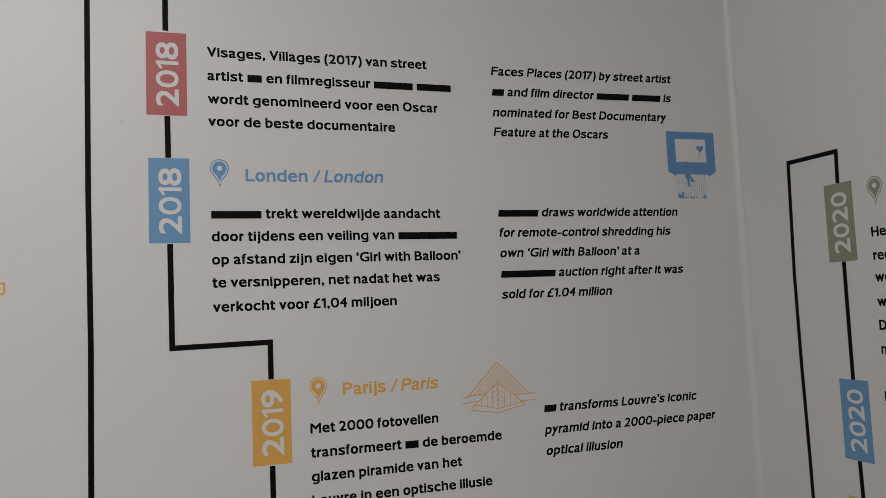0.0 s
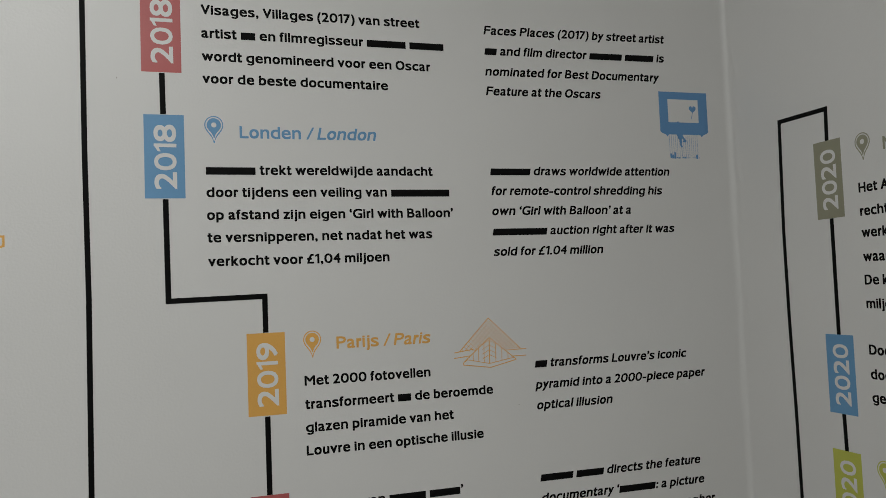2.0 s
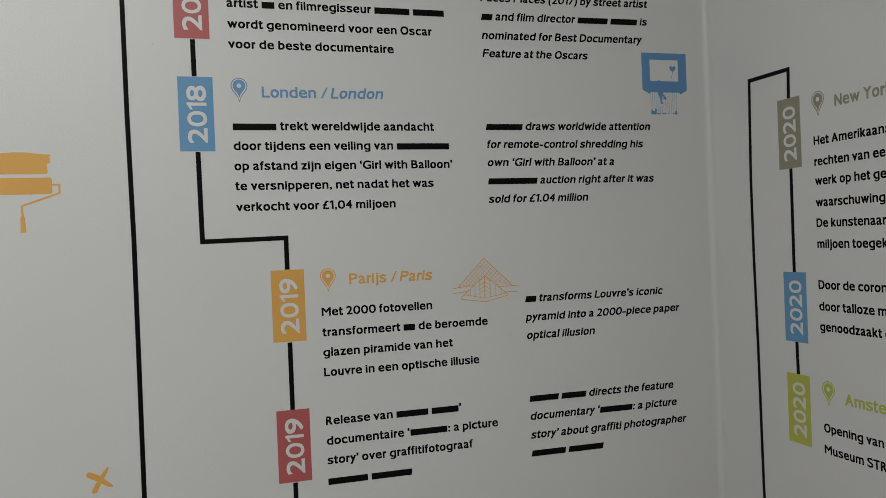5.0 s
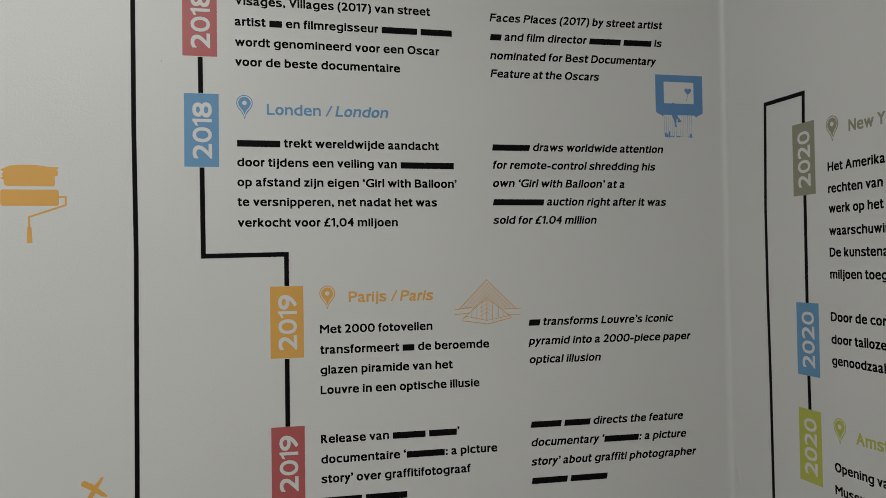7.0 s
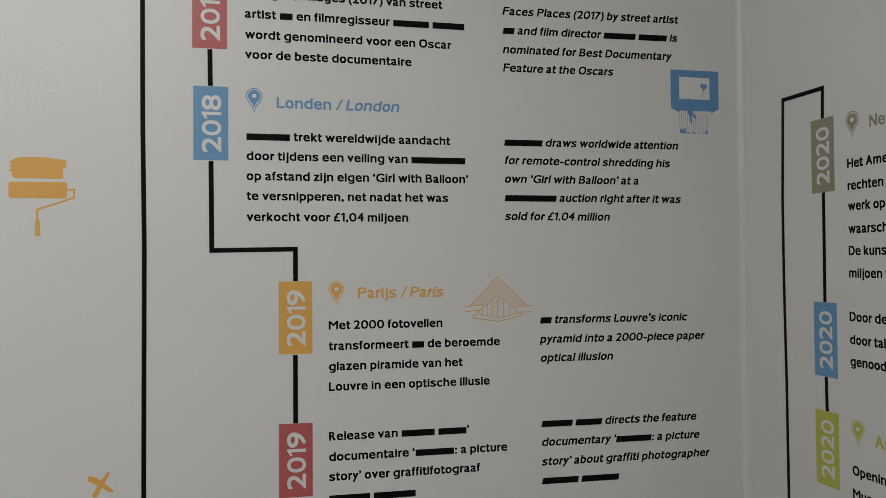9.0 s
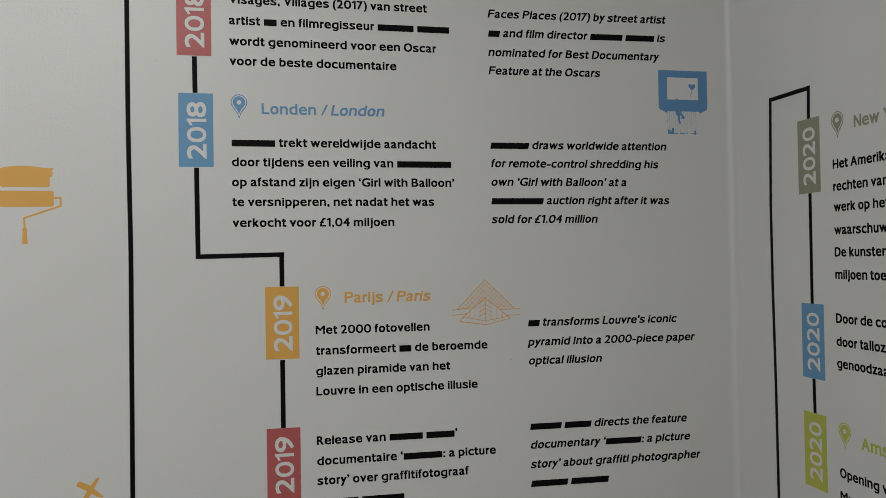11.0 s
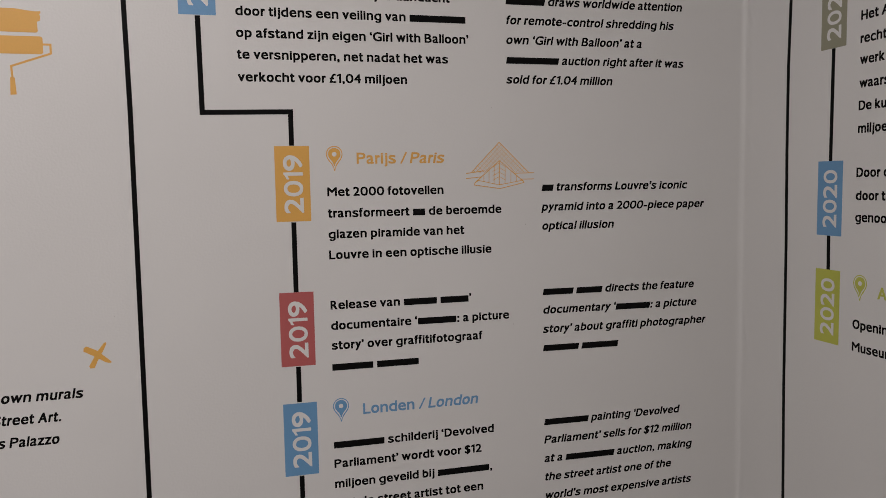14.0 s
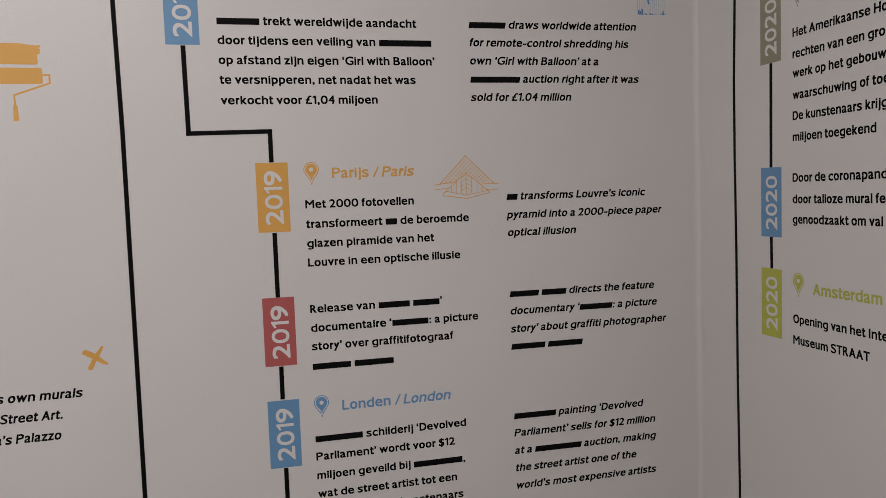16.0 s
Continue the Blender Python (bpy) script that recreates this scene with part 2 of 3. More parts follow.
def text_block(wall, u, lines, label, cap=0.0134, italic=False, mat=BLACK, heavy=0.217, category="wall text", name="text_block"):
    """A paragraph on a wall: each line is a text, its baseline's height and its width."""
    base = lines[-1][1]
    ob = thing(name, wall, u, base, label, category, "printed paragraphs" if name == "text_block" else "place headings")
    for text, z, width in lines:
        v, f = line_shape(text, width, cap, italic, heavy)
        line = part("text_line", plain_mesh("text_line", v, f, mat), ob)
        line.location = (0, z - base, 0)
        # the print fans out a little towards the corner
        if wall is EAST:
            line.rotation_euler = (0, 0, -0.04 * (z - 1.42))
        elif italic and u > 0.3:
            line.rotation_euler = (0, 0, (0.04 if z > 1.56 else 0.013) * (z - 1.56))
    return ob


# ---- the room ----
def box(name, a, b, mat, label, category):
    x0, y0, z0 = a
    x1, y1, z1 = b
    v = [(x, y, z) for z in (z0, z1) for x, y in ((x0, y0), (x1, y0), (x1, y1), (x0, y1))]
    f = [(3, 2, 1, 0), (4, 5, 6, 7), (0, 1, 5, 4), (1, 2, 6, 5), (2, 3, 7, 6), (3, 0, 4, 7)]
    return tagged(new(name, mesh_of(name, v, f, mat)), label, category, "", "structure")


box("floor", (-3.2, -3.4, -0.1), (1.3, 1.2, 0.0), FLOOR, "plain grey gallery floor", "floor")
box("ceiling", (-3.2, -3.4, 2.95), (1.3, 1.2, 3.05), CEILING, "plain white gallery ceiling", "ceiling")
box("wall_north", (-3.05, 1.0, 0.0), (CORNER_X - TRIM_LEFT, 1.14, 2.95), WALL, "white timeline wall printed with black text and coloured plaques", "wall")
box("wall_west", (-3.2, -3.25, 0.0), (-3.052, 1.14, 2.95), PLAIN, "plain white gallery wall", "wall")
box("wall_south", (-3.05, -3.4, 0.0), (1.2, -3.252, 2.95), PLAIN, "plain white gallery wall", "wall")
east = box("wall_east", (TRIM_END, 0.0, 0.0), (4.25, 2.95, -0.14), WALL, "white timeline wall that meets the other in a corner", "wall")
east.matrix_world = EAST


def corner_crease():
    """The wall vinyl is not pressed right into the corner: it rounds it off unevenly, with a few slanting wrinkles beside it."""
    steps = 420
    folds = ((1.875, 0.10), (1.79, 0.07), (1.66, 0.06), (1.45, 0.06), (1.12, 0.08))  # top height, length
    north = [TRIM_LEFT, 0.026, 0.019, 0.015]
    turns = [k / 9 for k in range(10)]
    eastward = [0.011, 0.014, 0.0165, 0.019, 0.0215, 0.024, 0.027, 0.030, 0.034, 0.040, TRIM_END]
    back = [Vector((CORNER_X + 0.14, 1 - TRIM_END, 0)), Vector((CORNER_X + 0.14, 1.14, 0)), Vector((CORNER_X - TRIM_LEFT, 1.14, 0))]
    verts, faces = [], []
    for k in range(steps + 1):
        z = 2.95 * k / steps
        a = 0.0098 + 0.0030 * noise.noise((0, 0, z * 2.3)) + 0.0018 * noise.noise((5, 0, z * 9))
        b = 0.0080 + 0.0024 * noise.noise((7, 0, z * 3.1)) + 0.0014 * noise.noise((3, 4, z * 12))
        row = [(-w, 0.0) for w in north]
        row += [(-a * (1 - math.sin(t * math.pi / 2)), b * (1 - math.cos(t * math.pi / 2))) for t in turns]
        for u in eastward:
            lift = 0.0012 * max(0.0, noise.noise((u * 25, 3, z * 5 + u * 60)) - 0.1) * math.exp(-((u - 0.014) / 0.010) ** 2)
            for top, long in folds:
                drop = (top - z) / long
                if 0 < drop < 1:
                    lift += 0.0014 * math.sin(math.pi * drop) * math.exp(-((u - 0.010 - 0.018 * drop) / 0.0034) ** 2)
            row.append((-lift, u))
        verts += [(CORNER_X + x, 1.0 - y, z) for x, y in row]
        verts += [verts[-1]] + [(p.x, p.y, z) for p in back] + [verts[-len(row)]]
    front = len(north) + len(turns) + len(eastward)
    cols = front + len(back) + 2
    for k in range(steps):
        for i in list(range(front - 1)) + list(range(front, cols - 1)):
            n = k * cols + i
            faces.append((n, n + 1, n + cols + 1, n + cols))
    me = plain_mesh("trim_corner", verts, faces, WALL)
    for p in me.polygons:
        p.use_smooth = p.index % (cols - 2) < front - 1
    return tagged(new("trim_corner", me), "white wall vinyl rounding the corner with a few wrinkles", "wall covering", "", "structure")


corner_crease()


# ---- lines of the timeline ----
def line_thing(wall, runs, width, label, category="timeline line", name="timeline_line"):
    u, z = runs[-1][-1]
    ob = thing(name, wall, u, z, label, category)
    for run in runs:
        v, f = strip([(a - u, b - z) for a, b in run], width)
        part("line_segment", mesh_of("line_segment", v, f, BLACK), ob)
    return ob


line_thing(NORTH, [[(-0.1432, 2.45), (-0.1415, 1.66), (-0.1392, 1.47), (-0.1395, 1.29), (-0.1402, 0.9), (-0.1406, 0.3)]], 0.0068,
           "long black vertical vinyl line dividing the white wall", "dividing line", "dividing_line")
line_thing(NORTH, [[(-0.0482, 2.35), (-0.0470, 1.8826)],
                   [(-0.0460, 1.7674), (-0.0455, 1.7119)],
                   [(-0.0446, 1.5987), (-0.0436, 1.4640), (0.0796, 1.4656), (0.0796, 1.4165)],
                   [(0.0790, 1.3039), (0.0790, 1.1997)], [(0.0788, 1.0868), (0.0786, 1.0325)], [(0.0785, 0.9183), (0.078, 0.45)]],
           0.0072, "stepped black vinyl timeline joining the year plaques on white wall")
line_thing(EAST, [[(0.1197, 0.35), (0.1175, 0.84), (0.1141, 1.0222), (0.1128, 1.2566), (0.1103, 1.3994), (0.1099, 1.5321), (0.1146, 1.6993), (0.2063, 1.6981), (0.2050, 1.6530)],
                  [(0.2046, 1.5430), (0.2038, 1.3804)], [(0.2038, 1.2705), (0.2046, 1.2200)]],
           0.0066, "looped black vinyl timeline running down white wall beside the corner")


# ---- year plaques ----
def year_plaque(wall, u, z, w, h, year, mat, colour):
    """u, z: lower left corner. The figures read upwards."""
    ob = thing("year_plaque", wall, u, z, colour + " vinyl year plaque with white figures " + year + " reading upwards", "year plaque", "year plaques")
    v, f = slab([(0, 0), (w, 0), (w, h), (0, h)])
    plate = part("plate", mesh_of("plate", v, f, mat), ob)
    x = 0.107 * h
    size = 0.562 * w
    for digit in year:
        wide = (0.5 if digit == "1" else 1.0) * 0.793 * h / (len(year) - 0.5 * year.count("1"))
        if digit == "1":
            v, f = [(0.30, 0, 0), (0.46, 0, 0), (0.46, 1, 0), (0.36, 1, 0), (0.30, 0.94, 0), (0.12, 0.83, 0), (0.12, 0.70, 0), (0.30, 0.79, 0)], [(0, 1, 2, 3, 4, 7), (4, 5, 6, 7)]
            v, wd = [(a[0] - 0.12, a[1], 0) for a in v], 0.34
        else:
            v, f, wd = glyph(digit, 0.188, 0.165)
        lo, hi = min(a[1] for a in v), max(a[1] for a in v)
        sx, sy = (wide - 0.02 * h) / wd, size / (hi - lo)
        flat = [(0.80 * w - (a[1] - lo) * sy, x + a[0] * sx, a[2]) for a in v]
        n = len(flat)
        verts = [(a, b, 0.0001) for a, b, c in flat] + [(a, b, 0.0004 + c) for a, b, c in flat]
        part("figure", plain_mesh("figure", verts, [tuple(n + i for i in one) for one in f], WHITE), plate, "white figure " + digit)
        x += wide
    return ob


for u, z, year, mat, colour in ((-0.0716, 1.7685, "2018", RED, "red"), (-0.0700, 1.5997, "2018", BLUE, "blue"), (0.0542, 1.3052, "2019", ORANGE, "orange"),
                                (0.0540, 1.0878, "2019", RED, "red"), (0.0540, 0.9191, "2019", BLUE, "blue")):
    year_plaque(NORTH, u, z, 0.0505, 0.1108 if mat is ORANGE else 0.1117, year, mat, colour)
for z, mat, colour in ((1.5432, OLIVE, "olive grey"), (1.2706, BLUE, "blue"), (1.1102, GREEN, "lime green")):
    year_plaque(EAST, 0.1795, z, 0.0488, 0.1098, "2020", mat, colour)


# ---- place pins ----
def location_pin(wall, u, z, mat, colour):
    """u, z: the tip."""
    def drop(r, tip, cy=0.0246):
        a0, d = radians(-22), cy - tip
        arc = [a0 + (math.pi - 2 * a0) * k / 24 for k in range(25)]
        p0, p2, p3 = Vector((r * math.cos(a0), cy + r * math.sin(a0))), Vector((0.0022 * r / 0.0123, tip + 0.42 * d)), Vector((0.0006, tip))
        p1 = p0 + Vector((math.sin(a0), -math.cos(a0))) * 0.34 * d
        flank = [p0 * (1 - t) ** 3 + p1 * 3 * t * (1 - t) ** 2 + p2 * 3 * t * t * (1 - t) + p3 * t ** 3 for t in (k / 7 for k in range(7, 0, -1))]
        return [(a.x, a.y) for a in flank] + [(r * math.cos(a), cy + r * math.sin(a)) for a in arc] + [(-a.x, a.y) for a in reversed(flank)]

    ob = thing("location_pin", wall, u, z, colour + " printed map pin with a white dot", "map pin", "map pins")
    v, f = ring(drop(0.0123, 0.0), drop(0.0109, 0.0034))
    part("outline", mesh_of("outline", v, f, mat), ob)
    v, f = slab(drop(0.0093, 0.0072))
    body = part("body", mesh_of("body", v, f, mat), ob)
    v, f = slab([(0.0034 * math.cos(radians(15 * k)), 0.0246 + 0.0034 * math.sin(radians(15 * k))) for k in range(24)], 0.0001, 0.0004)
    part("dot", mesh_of("dot", v, f, WHITE), body, "white dot")
    return ob


location_pin(NORTH, 0.0187, 1.6745, BLUE, "blue")
location_pin(NORTH, 0.1416, 1.3790, ORANGE, "orange")
location_pin(NORTH, 0.1408, 0.9962, BLUE, "blue")
location_pin(EAST, 0.2652, 1.6153, OLIVE, "olive grey")
location_pin(EAST, 0.2658, 1.1818, GREEN, "lime green")


# ---- headings ----
def heading(wall, u, z, text, width, mat, label):
    return text_block(wall, u, [(text, z, width)], label, 0.0168, False, mat, 0.198, "heading", "place_heading")


heading(NORTH, 0.0522, 1.6818, "Londen _/ _London", 0.188, BLUE, "blue heading naming London in two languages")
heading(NORTH, 0.1750, 1.3890, "Parijs _/ _Paris", 0.1346, ORANGE, "orange heading naming Paris in two languages")
heading(NORTH, 0.1746, 1.0050, "Londen _/ _London", 0.1846, BLUE, "blue heading naming London in two languages")
heading(EAST, 0.2973, 1.6237, "New| York", 0.0459, OLIVE, "olive grey heading naming New York")
heading(EAST, 0.2970, 1.1885, "Amsterdam", 0.1288, GREEN, "lime green heading naming Amsterdam")

# ---- paragraphs on the north wall ----
text_block(NORTH, 0.0053, [("Visages, Villages (2017) van street", 1.8507, 0.3074), ("artist #1.43 en filmregisseur #4.30 #3.89", 1.8184, 0.3432),
                           ("wordt genomineerd voor een Oscar", 1.7866, 0.3216), ("voor de beste documentaire", 1.7560, 0.2566)],
           "black Dutch paragraph about a nominated film")
text_block(NORTH, 0.4130, [("Faces Places (2017) by street artist", 1.8475, 0.3145), ("#1.43 and film director #4.30 #3.89 is", 1.8163, 0.3127),
                           ("nominated for Best Documentary", 1.7845, 0.3007), ("Feature at the Oscars", 1.7545, 0.1937)],
           "black italic English paragraph about a nominated film", italic=True, heavy=0.211)
text_block(NORTH, 0.0071, [("#4.85 trekt wereldwijde aandacht", 1.6316, 0.3170), ("door tijdens een veiling van #6.56", 1.6012, 0.3414),
                           ("op afstand zijn eigen ‘Girl with Balloon’", 1.5706, 0.3460), ("te versnipperen, net nadat het was", 1.5402, 0.3127),
                           ("verkocht voor £1,04 miljoen", 1.5083, 0.2478)], "black Dutch paragraph about a shredded picture")
text_block(NORTH, 0.4138, [("#4.85 draws worldwide attention", 1.6331, 0.3101), ("for remote-control shredding his", 1.6029, 0.2948),
                           ("own ‘Girl with Balloon’ at a", 1.5727, 0.2370), ("#6.56 auction right after it was", 1.5425, 0.3138),
                           ("sold for £1.04 million", 1.5117, 0.1834)], "black italic English paragraph about a shredded picture", italic=True, heavy=0.211)
text_block(NORTH, 0.1296, [("Met 2000 fotovellen", 1.3412, 0.1794), ("transformeert #1.43 de beroemde", 1.3093, 0.2740),
                           ("glazen piramide van het", 1.2780, 0.2121), ("Louvre in een optische illusie", 1.2467, 0.2566)],
           "black Dutch paragraph about a glass pyramid")
text_block(NORTH, 0.4721, [("#1.43 transforms Louvre’s iconic", 1.3426, 0.2643), ("pyramid into a 2000-piece paper", 1.3107, 0.2968),
                           ("optical illusion", 1.2801, 0.1281)], "black italic English paragraph about a glass pyramid", italic=True, heavy=0.211)
text_block(NORTH, 0.1294, [("Release van #3.95 #3.42’", 1.1705, 0.2223), ("documentaire ‘#4.64: a picture", 1.1391, 0.2852),
                           ("story’ over graffitifotograaf", 1.1088, 0.2398), ("#4.64 #4.88", 1.0764, 0.1348)],
           "black Dutch paragraph about a documentary")
text_block(NORTH, 0.4728, [("#3.95 #3.42 directs the feature", 1.1738, 0.2788), ("documentary ‘#4.64: a picture", 1.1429, 0.2842),
                           ("story’ about graffiti photographer", 1.1114, 0.3021), ("#4.64 #4.88", 1.0811, 0.1355)],
           "black italic English paragraph about a documentary", italic=True, heavy=0.211)
text_block(NORTH, 0.1281, [("#5.92 schilderij ‘Devolved", 0.9551, 0.2583), ("Parliament’ wordt voor $12", 0.9244, 0.2371),
                           ("miljoen geveild bij #6.56,", 0.8925, 0.2554), ("wat de street artist tot een", 0.8612, 0.2391),
                           ("#2.47 #1.66 #4.88 kunstenaars", 0.8300, 0.2496)], "black Dutch paragraph about an auctioned painting")
text_block(NORTH, 0.4739, [("#5.92 painting ‘Devolved", 0.9572, 0.2511), ("Parliament’ sells for $12 million", 0.9260, 0.2757),
                           ("at a #6.56 auction, making", 0.8944, 0.2763), ("the street artist one of the", 0.8629, 0.2364),
                           ("world’s most expensive artists", 0.8311, 0.2761)], "black italic English paragraph about an auctioned painting", italic=True, heavy=0.211)
text_block(NORTH, -0.3560, [("his own murals", 1.0666, 0.1366), ("n ‘Street Art.", 1.0356, 0.1073), ("na’s Palazzo", 1.0040, 0.1027)],
           "black italic English paragraph ending beside the dividing line", 0.0142, True, heavy=0.211)

# ---- paragraphs on the east wall ----
text_block(EAST, 0.2543, [("Het Amerikaanse| Ho", 1.5726, 0.1490), ("rechten van een| gro", 1.5413, 0.1390), ("werk op het| gebouw", 1.5123, 0.1020),
                          ("waarschuwing| of toe", 1.4801, 0.1254), ("De kunstenaars| krijg", 1.4491, 0.1354), ("miljoen toegekend", 1.4176, 0.1599)],
           "black Dutch paragraph about artists' rights", heavy=0.211)
text_block(EAST, 0.2537, [("Door de| coronapand", 1.3562, 0.0688), ("door talloze mural| fe", 1.3239, 0.1543), ("genoodzaakt| om val", 1.2932, 0.1128)],
           "black Dutch paragraph about cancelled mural festivals", heavy=0.211)
text_block(EAST, 0.2543, [("Opening van het| Inte", 1.1404, 0.1431), ("Museum STRAAT", 1.1079, 0.1508)], "black Dutch paragraph about a museum opening", heavy=0.211)


# ---- printed pictures ----
def picture_icon():
    ob = thing("picture_icon", NORTH, 0.7113, 1.6616, "blue printed picture of a framed canvas half shredded", "printed icon")
    w = 0.0878
    ob.scale = (1.03, 1.0, 1.0)
    inner_box = (0.0155, 0.0600, 0.0712, 0.0980)
    x0, y0, x1, y1 = inner_box
    v, f = joined(slab([(0, 0.0450), (x0, 0.0450), (x0, 0.11), (0, 0.11)]), slab([(x1, 0.0450), (w, 0.0450), (w, 0.11), (x1, 0.11)]),
                  slab([(x0, y1), (x1, y1), (x1, 0.11), (x0, 0.11)]),
                  slab([(0.0002, 0.0449), (0.0030, 0.0424), (0.0105, 0.0392), (0.0128, 0.0362), (0.0150, 0.0400), (0.0725, 0.0400), (0.0752, 0.0362), (0.0780, 0.0392), (0.0850, 0.0424), (w - 0.0002, 0.0449), (x1, 0.0451), (x1, y0), (x0, y0), (x0, 0.0451)]))
    part("frame", mesh_of("frame", v, f, DEEP_BLUE), ob, "blue picture frame")
    v, f = slab([(x0 + 0.001, y0 + 0.001), (x1 - 0.001, y0 + 0.001), (x1 - 0.001, y1 - 0.001), (x0 + 0.001, y1 - 0.001)], BACK, 0.0001)
    canvas = part("canvas", mesh_of("canvas", v, f, WHITE), ob, "white canvas")
    heart = []
    for k in range(28):
        a = 2 * math.pi * k / 28
        heart.append((0.0605 + 0.00040 * 16 * math.sin(a) ** 3, 0.0825 + 0.00042 * (13 * math.cos(a) - 5 * math.cos(2 * a) - 2 * math.cos(3 * a) - math.cos(4 * a))))
    v, f = slab(heart, 0.0, 0.0003)
    part("heart", mesh_of("heart", v, f, DEEP_BLUE), canvas, "blue heart balloon")
    v, f = strip([(0.0603, 0.0755), (0.0590, 0.071), (0.0572, 0.0655)], 0.0007, 0.0, 0.0003)
    part("string", mesh_of("string", v, f, DEEP_BLUE), canvas)
    v, f = slab([(0.030, 0.0595), (0.031, 0.0612), (0.0335, 0.0615), (0.035, 0.0595)], 0.0, 0.0003)
    part("canvas_mark", mesh_of("canvas_mark", v, f, DEEP_BLUE), canvas)
    # the shreds
    rng = random.Random(11)
    x, x_end = 0.0155, 0.0700
    n = 15
    for k in range(n):
        a = x + (x_end - x) * k / n
        foot = 0.0015 * rng.random()
        v, f = strip([(a, 0.0405), (a + 0.0004 * rng.uniform(-1, 1), 0.02), (a + 0.0005 * rng.uniform(-1, 1), foot)], 0.0002 + 0.00016 * rng.random())
        part("shred", mesh_of("shred", v, f, DEEP_BLUE), ob)
        if k not in (5, 10):
            high = (0.0105 if k in (0, 1, 2, 13) else 0.0036) * rng.uniform(0.65, 1.0)
            v, f = slab([(a + 0.0003, foot + 0.0006), (a + 0.0034, foot + 0.0002), (a + 0.0033, high), (a + 0.0004, high * rng.uniform(0.85, 1.1))])
            part("shred_foot", mesh_of("shred_foot", v, f, DEEP_BLUE), ob)
    v, f = joined(slab([(0.0300, 0.0418), (0.0415, 0.0418), (0.0395, 0.0375), (0.0385, 0.0320), (0.0375, 0.0240), (0.0395, 0.0192), (0.0360, 0.0190), (0.0345, 0.0240), (0.0340, 0.0310), (0.0310, 0.0345)], BACK, 0.00027),
                  slab([(0.0395, 0.0385), (0.0430, 0.0340), (0.0470, 0.0295), (0.0445, 0.0270), (0.0395, 0.0280), (0.0415, 0.0310), (0.0385, 0.0345)], BACK, 0.00032))
    part("dark_shape", mesh_of("dark_shape", v, f, DEEP_BLUE), ob)
    return ob


def pyramid_icon():
    ob = thing("pyramid_icon", NORTH, 0.3464, 1.3478, "orange line drawing of a glass pyramid", "printed icon")
    pen, fine = 0.0012, 0.00058

    def draw(name, points, width=pen, closed=False):
        v, f = strip(points, width, BACK, FRONT + 0.000004 * len(ob.children), closed)
        part(name, mesh_of(name, v, f, ORANGE), ob)

    apex, left, right = Vector((0.0545, 0.0726)), Vector((0.0078, 0.0255)), Vector((0.1038, 0.0249))
    porch = Vector((0.0548, 0.0440))
    draw("edge", [tuple(left), tuple(apex), tuple(right)])
    draw("base_line", [(0.0, 0.0245), (0.0300, 0.0283)])
    draw("base_line", [(0.0790, 0.0238), (0.1128, 0.0243)])
    draw("base_line", [(-0.0003, 0.0165), (0.0255, 0.0190)])
    draw("base_line", [(0.0890, 0.0143), (0.1123, 0.0144)])
    draw("porch_edge", [(0.0139, 0.0098), (0.0548, 0.0440), (0.0958, 0.0099)])
    draw("porch_base", [(0.0139, 0.0098), (0.0201, 0.0133), (0.0538, 0.0058), (0.0930, 0.0125)], fine * 1.6)
    draw("porch_base", [(0.0139, 0.0098), (0.0132, 0.0062), (0.0556, 0.0), (0.0958, 0.0090), (0.0958, 0.0099)])
    draw("post", [(0.0548, 0.0440), (0.0540, 0.0060)], pen)
    # glazing of the big pyramid: a lattice along both slopes, which ends at the porch and at the base
    n = 13

    def open_glass(p):
        under_porch = p.y < porch.y - abs(p.x - porch.x) * 0.836
        return p.y > 0.0262 - 0.02 * (p.x - left.x) * (p.x < 0.05) and not under_porch

    for k in range(1, n):
        for foot, other in ((left, right), (right, left)):
            a, way = foot.lerp(apex, k / n), other - apex
            run = [q / 160 for q in range(1, 161)]
            end = next((q for q in run if not open_glass(a + way * q)), 1.0)
            if end * way.length > 0.003:
                draw("bar", [tuple(a), tuple(a + way * end)], fine)
    # porch glazing
    for side, foot in ((-1, (0.0201, 0.0133)), (1, (0.0930, 0.0125))):
        foot = Vector(foot)
        mid = Vector((0.0540, 0.0062))
        for k in (1, 2, 3):
            t = k / 4
            bottom = mid.lerp(foot, t)
            top = porch.lerp(foot, t)
            draw("porch_bar", [tuple(bottom), tuple(top)], fine * 1.3)
        for k in (1, 2, 3, 4):
            y = 0.008 + 0.007 * k
            a = Vector((0.0542, y + 0.004))
            b = a + Vector((side * 0.011, -0.006))
            draw("porch_bar", [tuple(a), tuple(b)], fine * 1.2)
    return ob


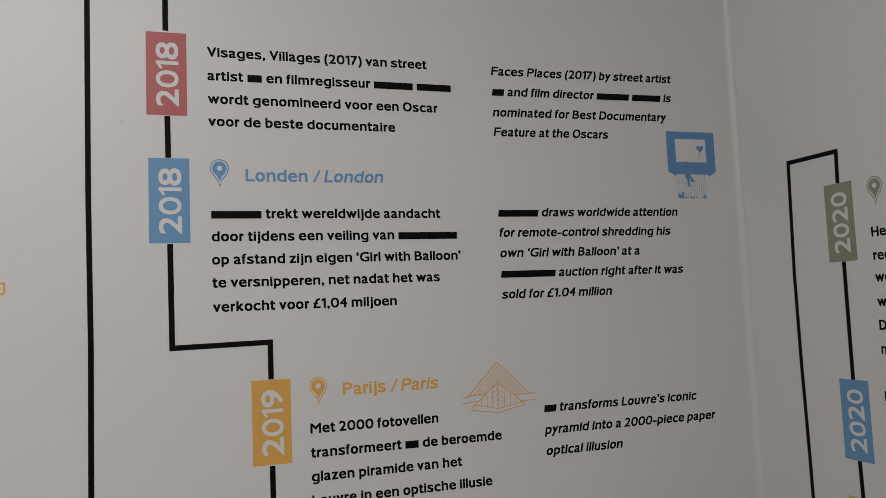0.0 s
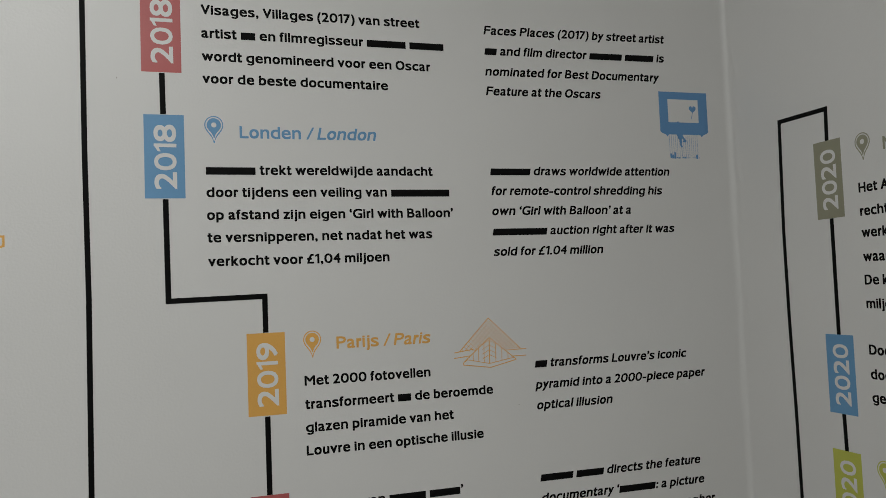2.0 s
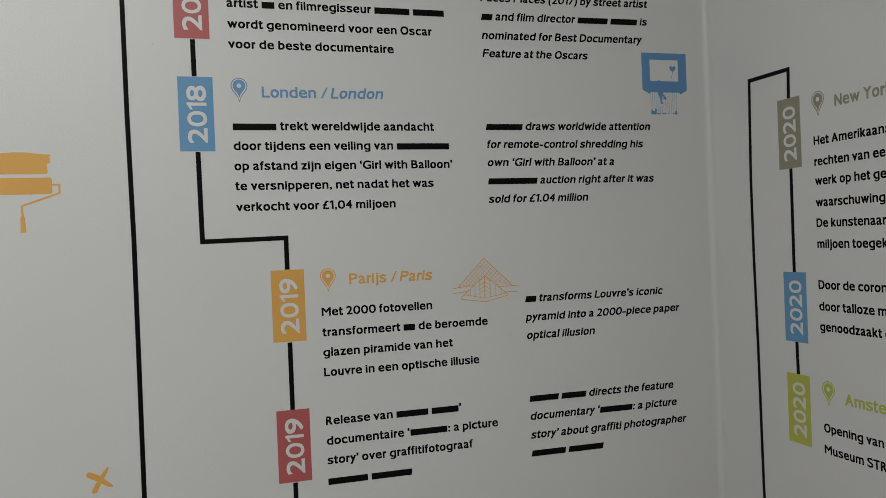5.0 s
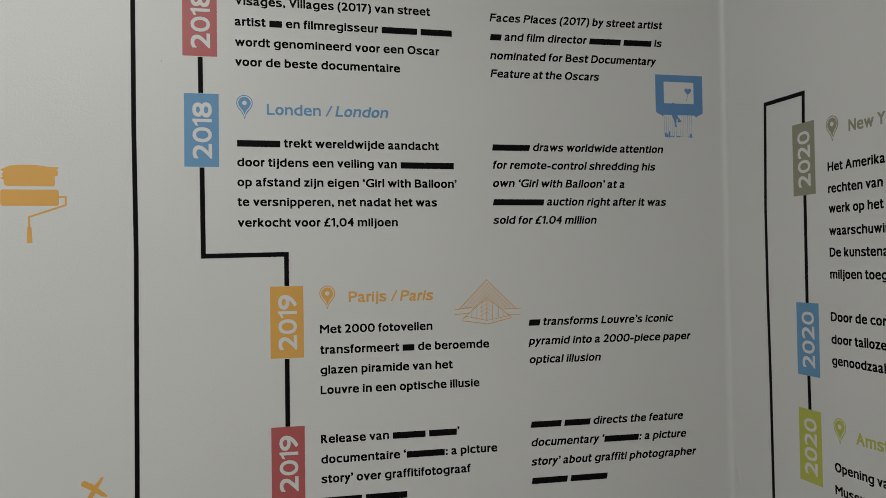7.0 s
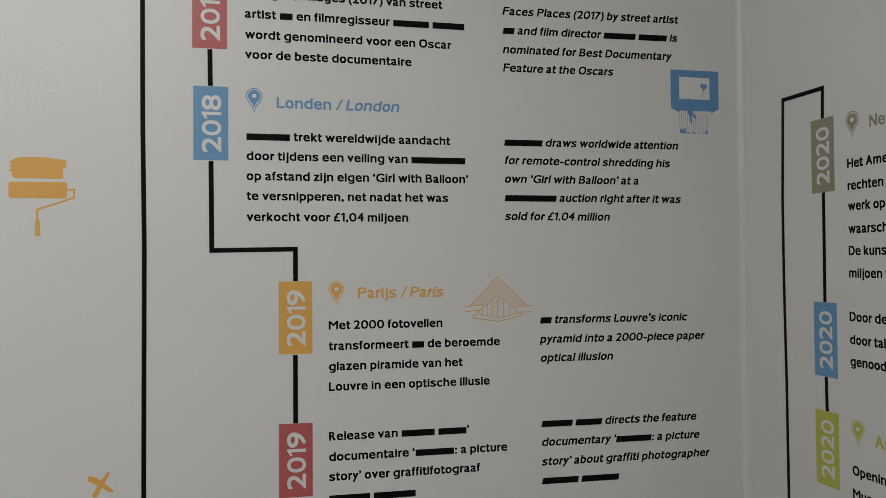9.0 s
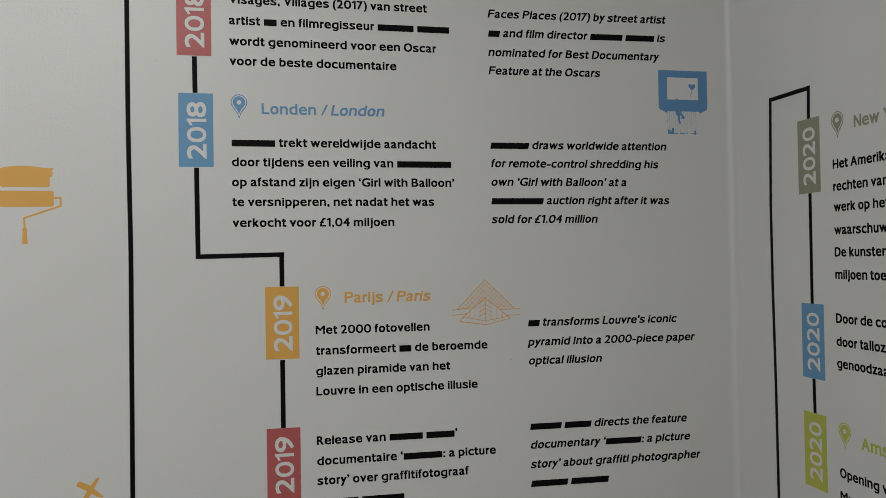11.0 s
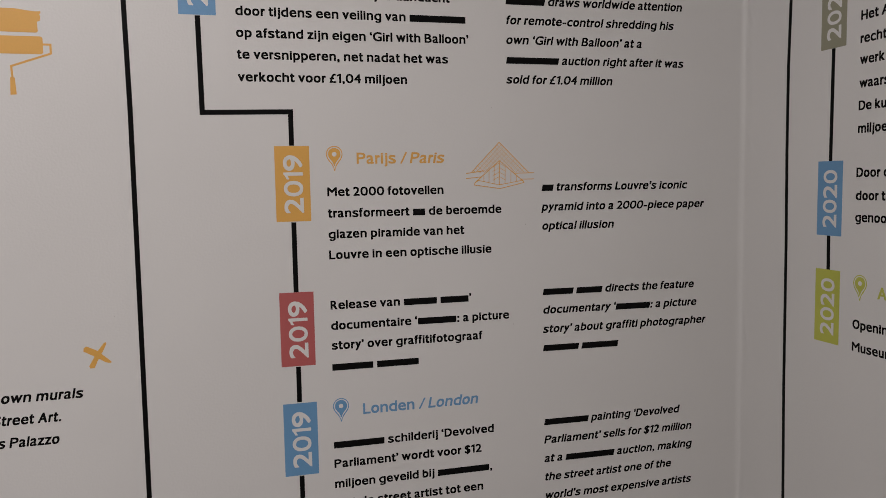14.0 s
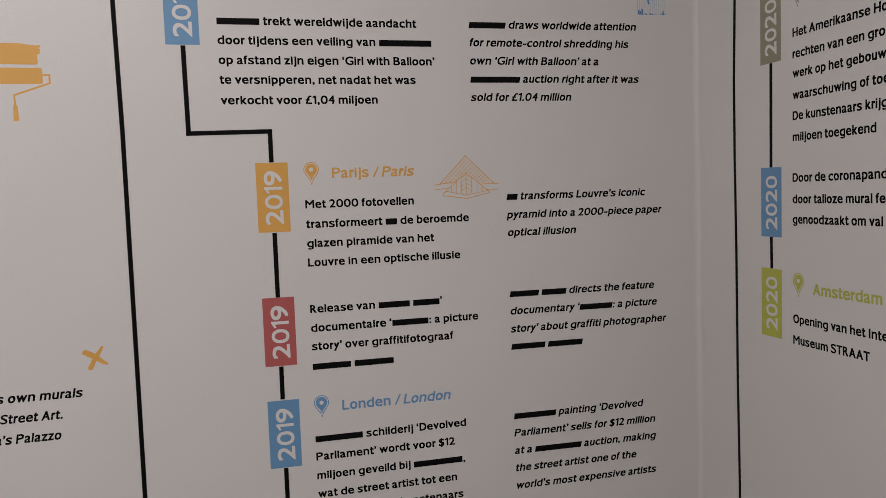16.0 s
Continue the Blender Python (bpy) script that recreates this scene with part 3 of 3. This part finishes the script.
def paint_roller_icon():
    ob = thing("paint_roller_icon", NORTH, -0.2842, 1.4860, "orange printed paint roller under a paint stroke", "printed icon")
    top = [(-0.0310, 0.1095), (-0.0250, 0.1120), (-0.0100, 0.1133), (0.0080, 0.1132), (0.0220, 0.1112), (0.0330, 0.1100), (0.0388, 0.1105), (0.0392, 0.1080), (0.0368, 0.1062),
           (0.0386, 0.1040), (0.0378, 0.0980), (0.0340, 0.0965), (0.0345, 0.0840), (0.0325, 0.0822), (0.0100, 0.0822), (-0.0150, 0.0826), (-0.0290, 0.0822), (-0.0330, 0.0850), (-0.0338, 0.0915),
           (-0.0382, 0.0930), (-0.0350, 0.0955), (-0.0362, 0.1000), (-0.0335, 0.1025), (-0.0380, 0.1062), (-0.0350, 0.1075)]
    v, f = slab(top)
    part("paint_stroke", mesh_of("paint_stroke", v, f, ORANGE), ob)
    v, f = slab(rounded(-0.0380, 0.0538, 0.0396, 0.0774, 0.0035))
    part("roller", mesh_of("roller", v, f, ORANGE), ob)
    v, f = strip([(0.0396, 0.0668), (0.0488, 0.0668), (0.0488, 0.0550), (-0.0005, 0.0375), (0.0002, 0.0222)], 0.0027)
    part("handle", mesh_of("handle", v, f, ORANGE), ob)
    v, f = slab([(-0.0026, 0.0228), (0.0030, 0.0224), (0.0042, 0.0002), (-0.0034, -0.0004)])
    part("grip", mesh_of("grip", v, f, ORANGE), ob)
    return ob


def cross_mark():
    ob = thing("cross_mark", NORTH, -0.2002, 1.1069, "orange brushed cross mark on white wall", "printed icon")
    one = [(-0.0165, 0.0250), (-0.0158, 0.0300), (-0.0120, 0.0318), (0.0000, 0.0258), (0.0110, 0.0160), (0.0192, 0.0085), (0.0188, 0.0060), (0.0120, 0.0075), (-0.0010, 0.0160)]
    two = [(-0.0100, 0.0035), (-0.0085, 0.0002), (-0.0030, 0.0005), (0.0010, 0.0095), (0.0090, 0.0240), (0.0140, 0.0340), (0.0128, 0.0362), (0.0105, 0.0352), (0.0010, 0.0230)]
    v, f = slab(one)
    part("brush_stroke", mesh_of("brush_stroke", v, f, ORANGE), ob)
    v, f = slab(two, BACK, 0.0003)
    part("brush_stroke", mesh_of("brush_stroke", v, f, ORANGE), ob)
    return ob


def wall_specks():
    """A few specks of dirt on the white wall."""
    rng = random.Random(8)
    pieces = []
    for u, z, r in ((-0.1017, 1.7586, 0.0009), (0.4226, 1.1297, 0.0008), (0.4440, 1.2901, 0.0007), (-0.1741, 1.1786, 0.0005), (0.3890, 1.4740, 0.0006)):
        pieces.append(slab([(u + r * rng.uniform(0.6, 1.1) * math.cos(a * 0.9), z + r * rng.uniform(0.6, 1.1) * math.sin(a * 0.9)) for a in range(7)], BACK, 0.0001))
    v, f = joined(*pieces)
    ob = new("wall_specks", mesh_of("wall_specks", v, f, DIRT))
    ob.matrix_world = NORTH
    tagged(ob, "small grey dirt specks on the white wall", "dirt", "", "stuff")


wall_specks()
picture_icon()
pyramid_icon()
paint_roller_icon()
cross_mark()

bpy.data.objects.remove(_writer)
bpy.data.curves.remove(_glyphs)
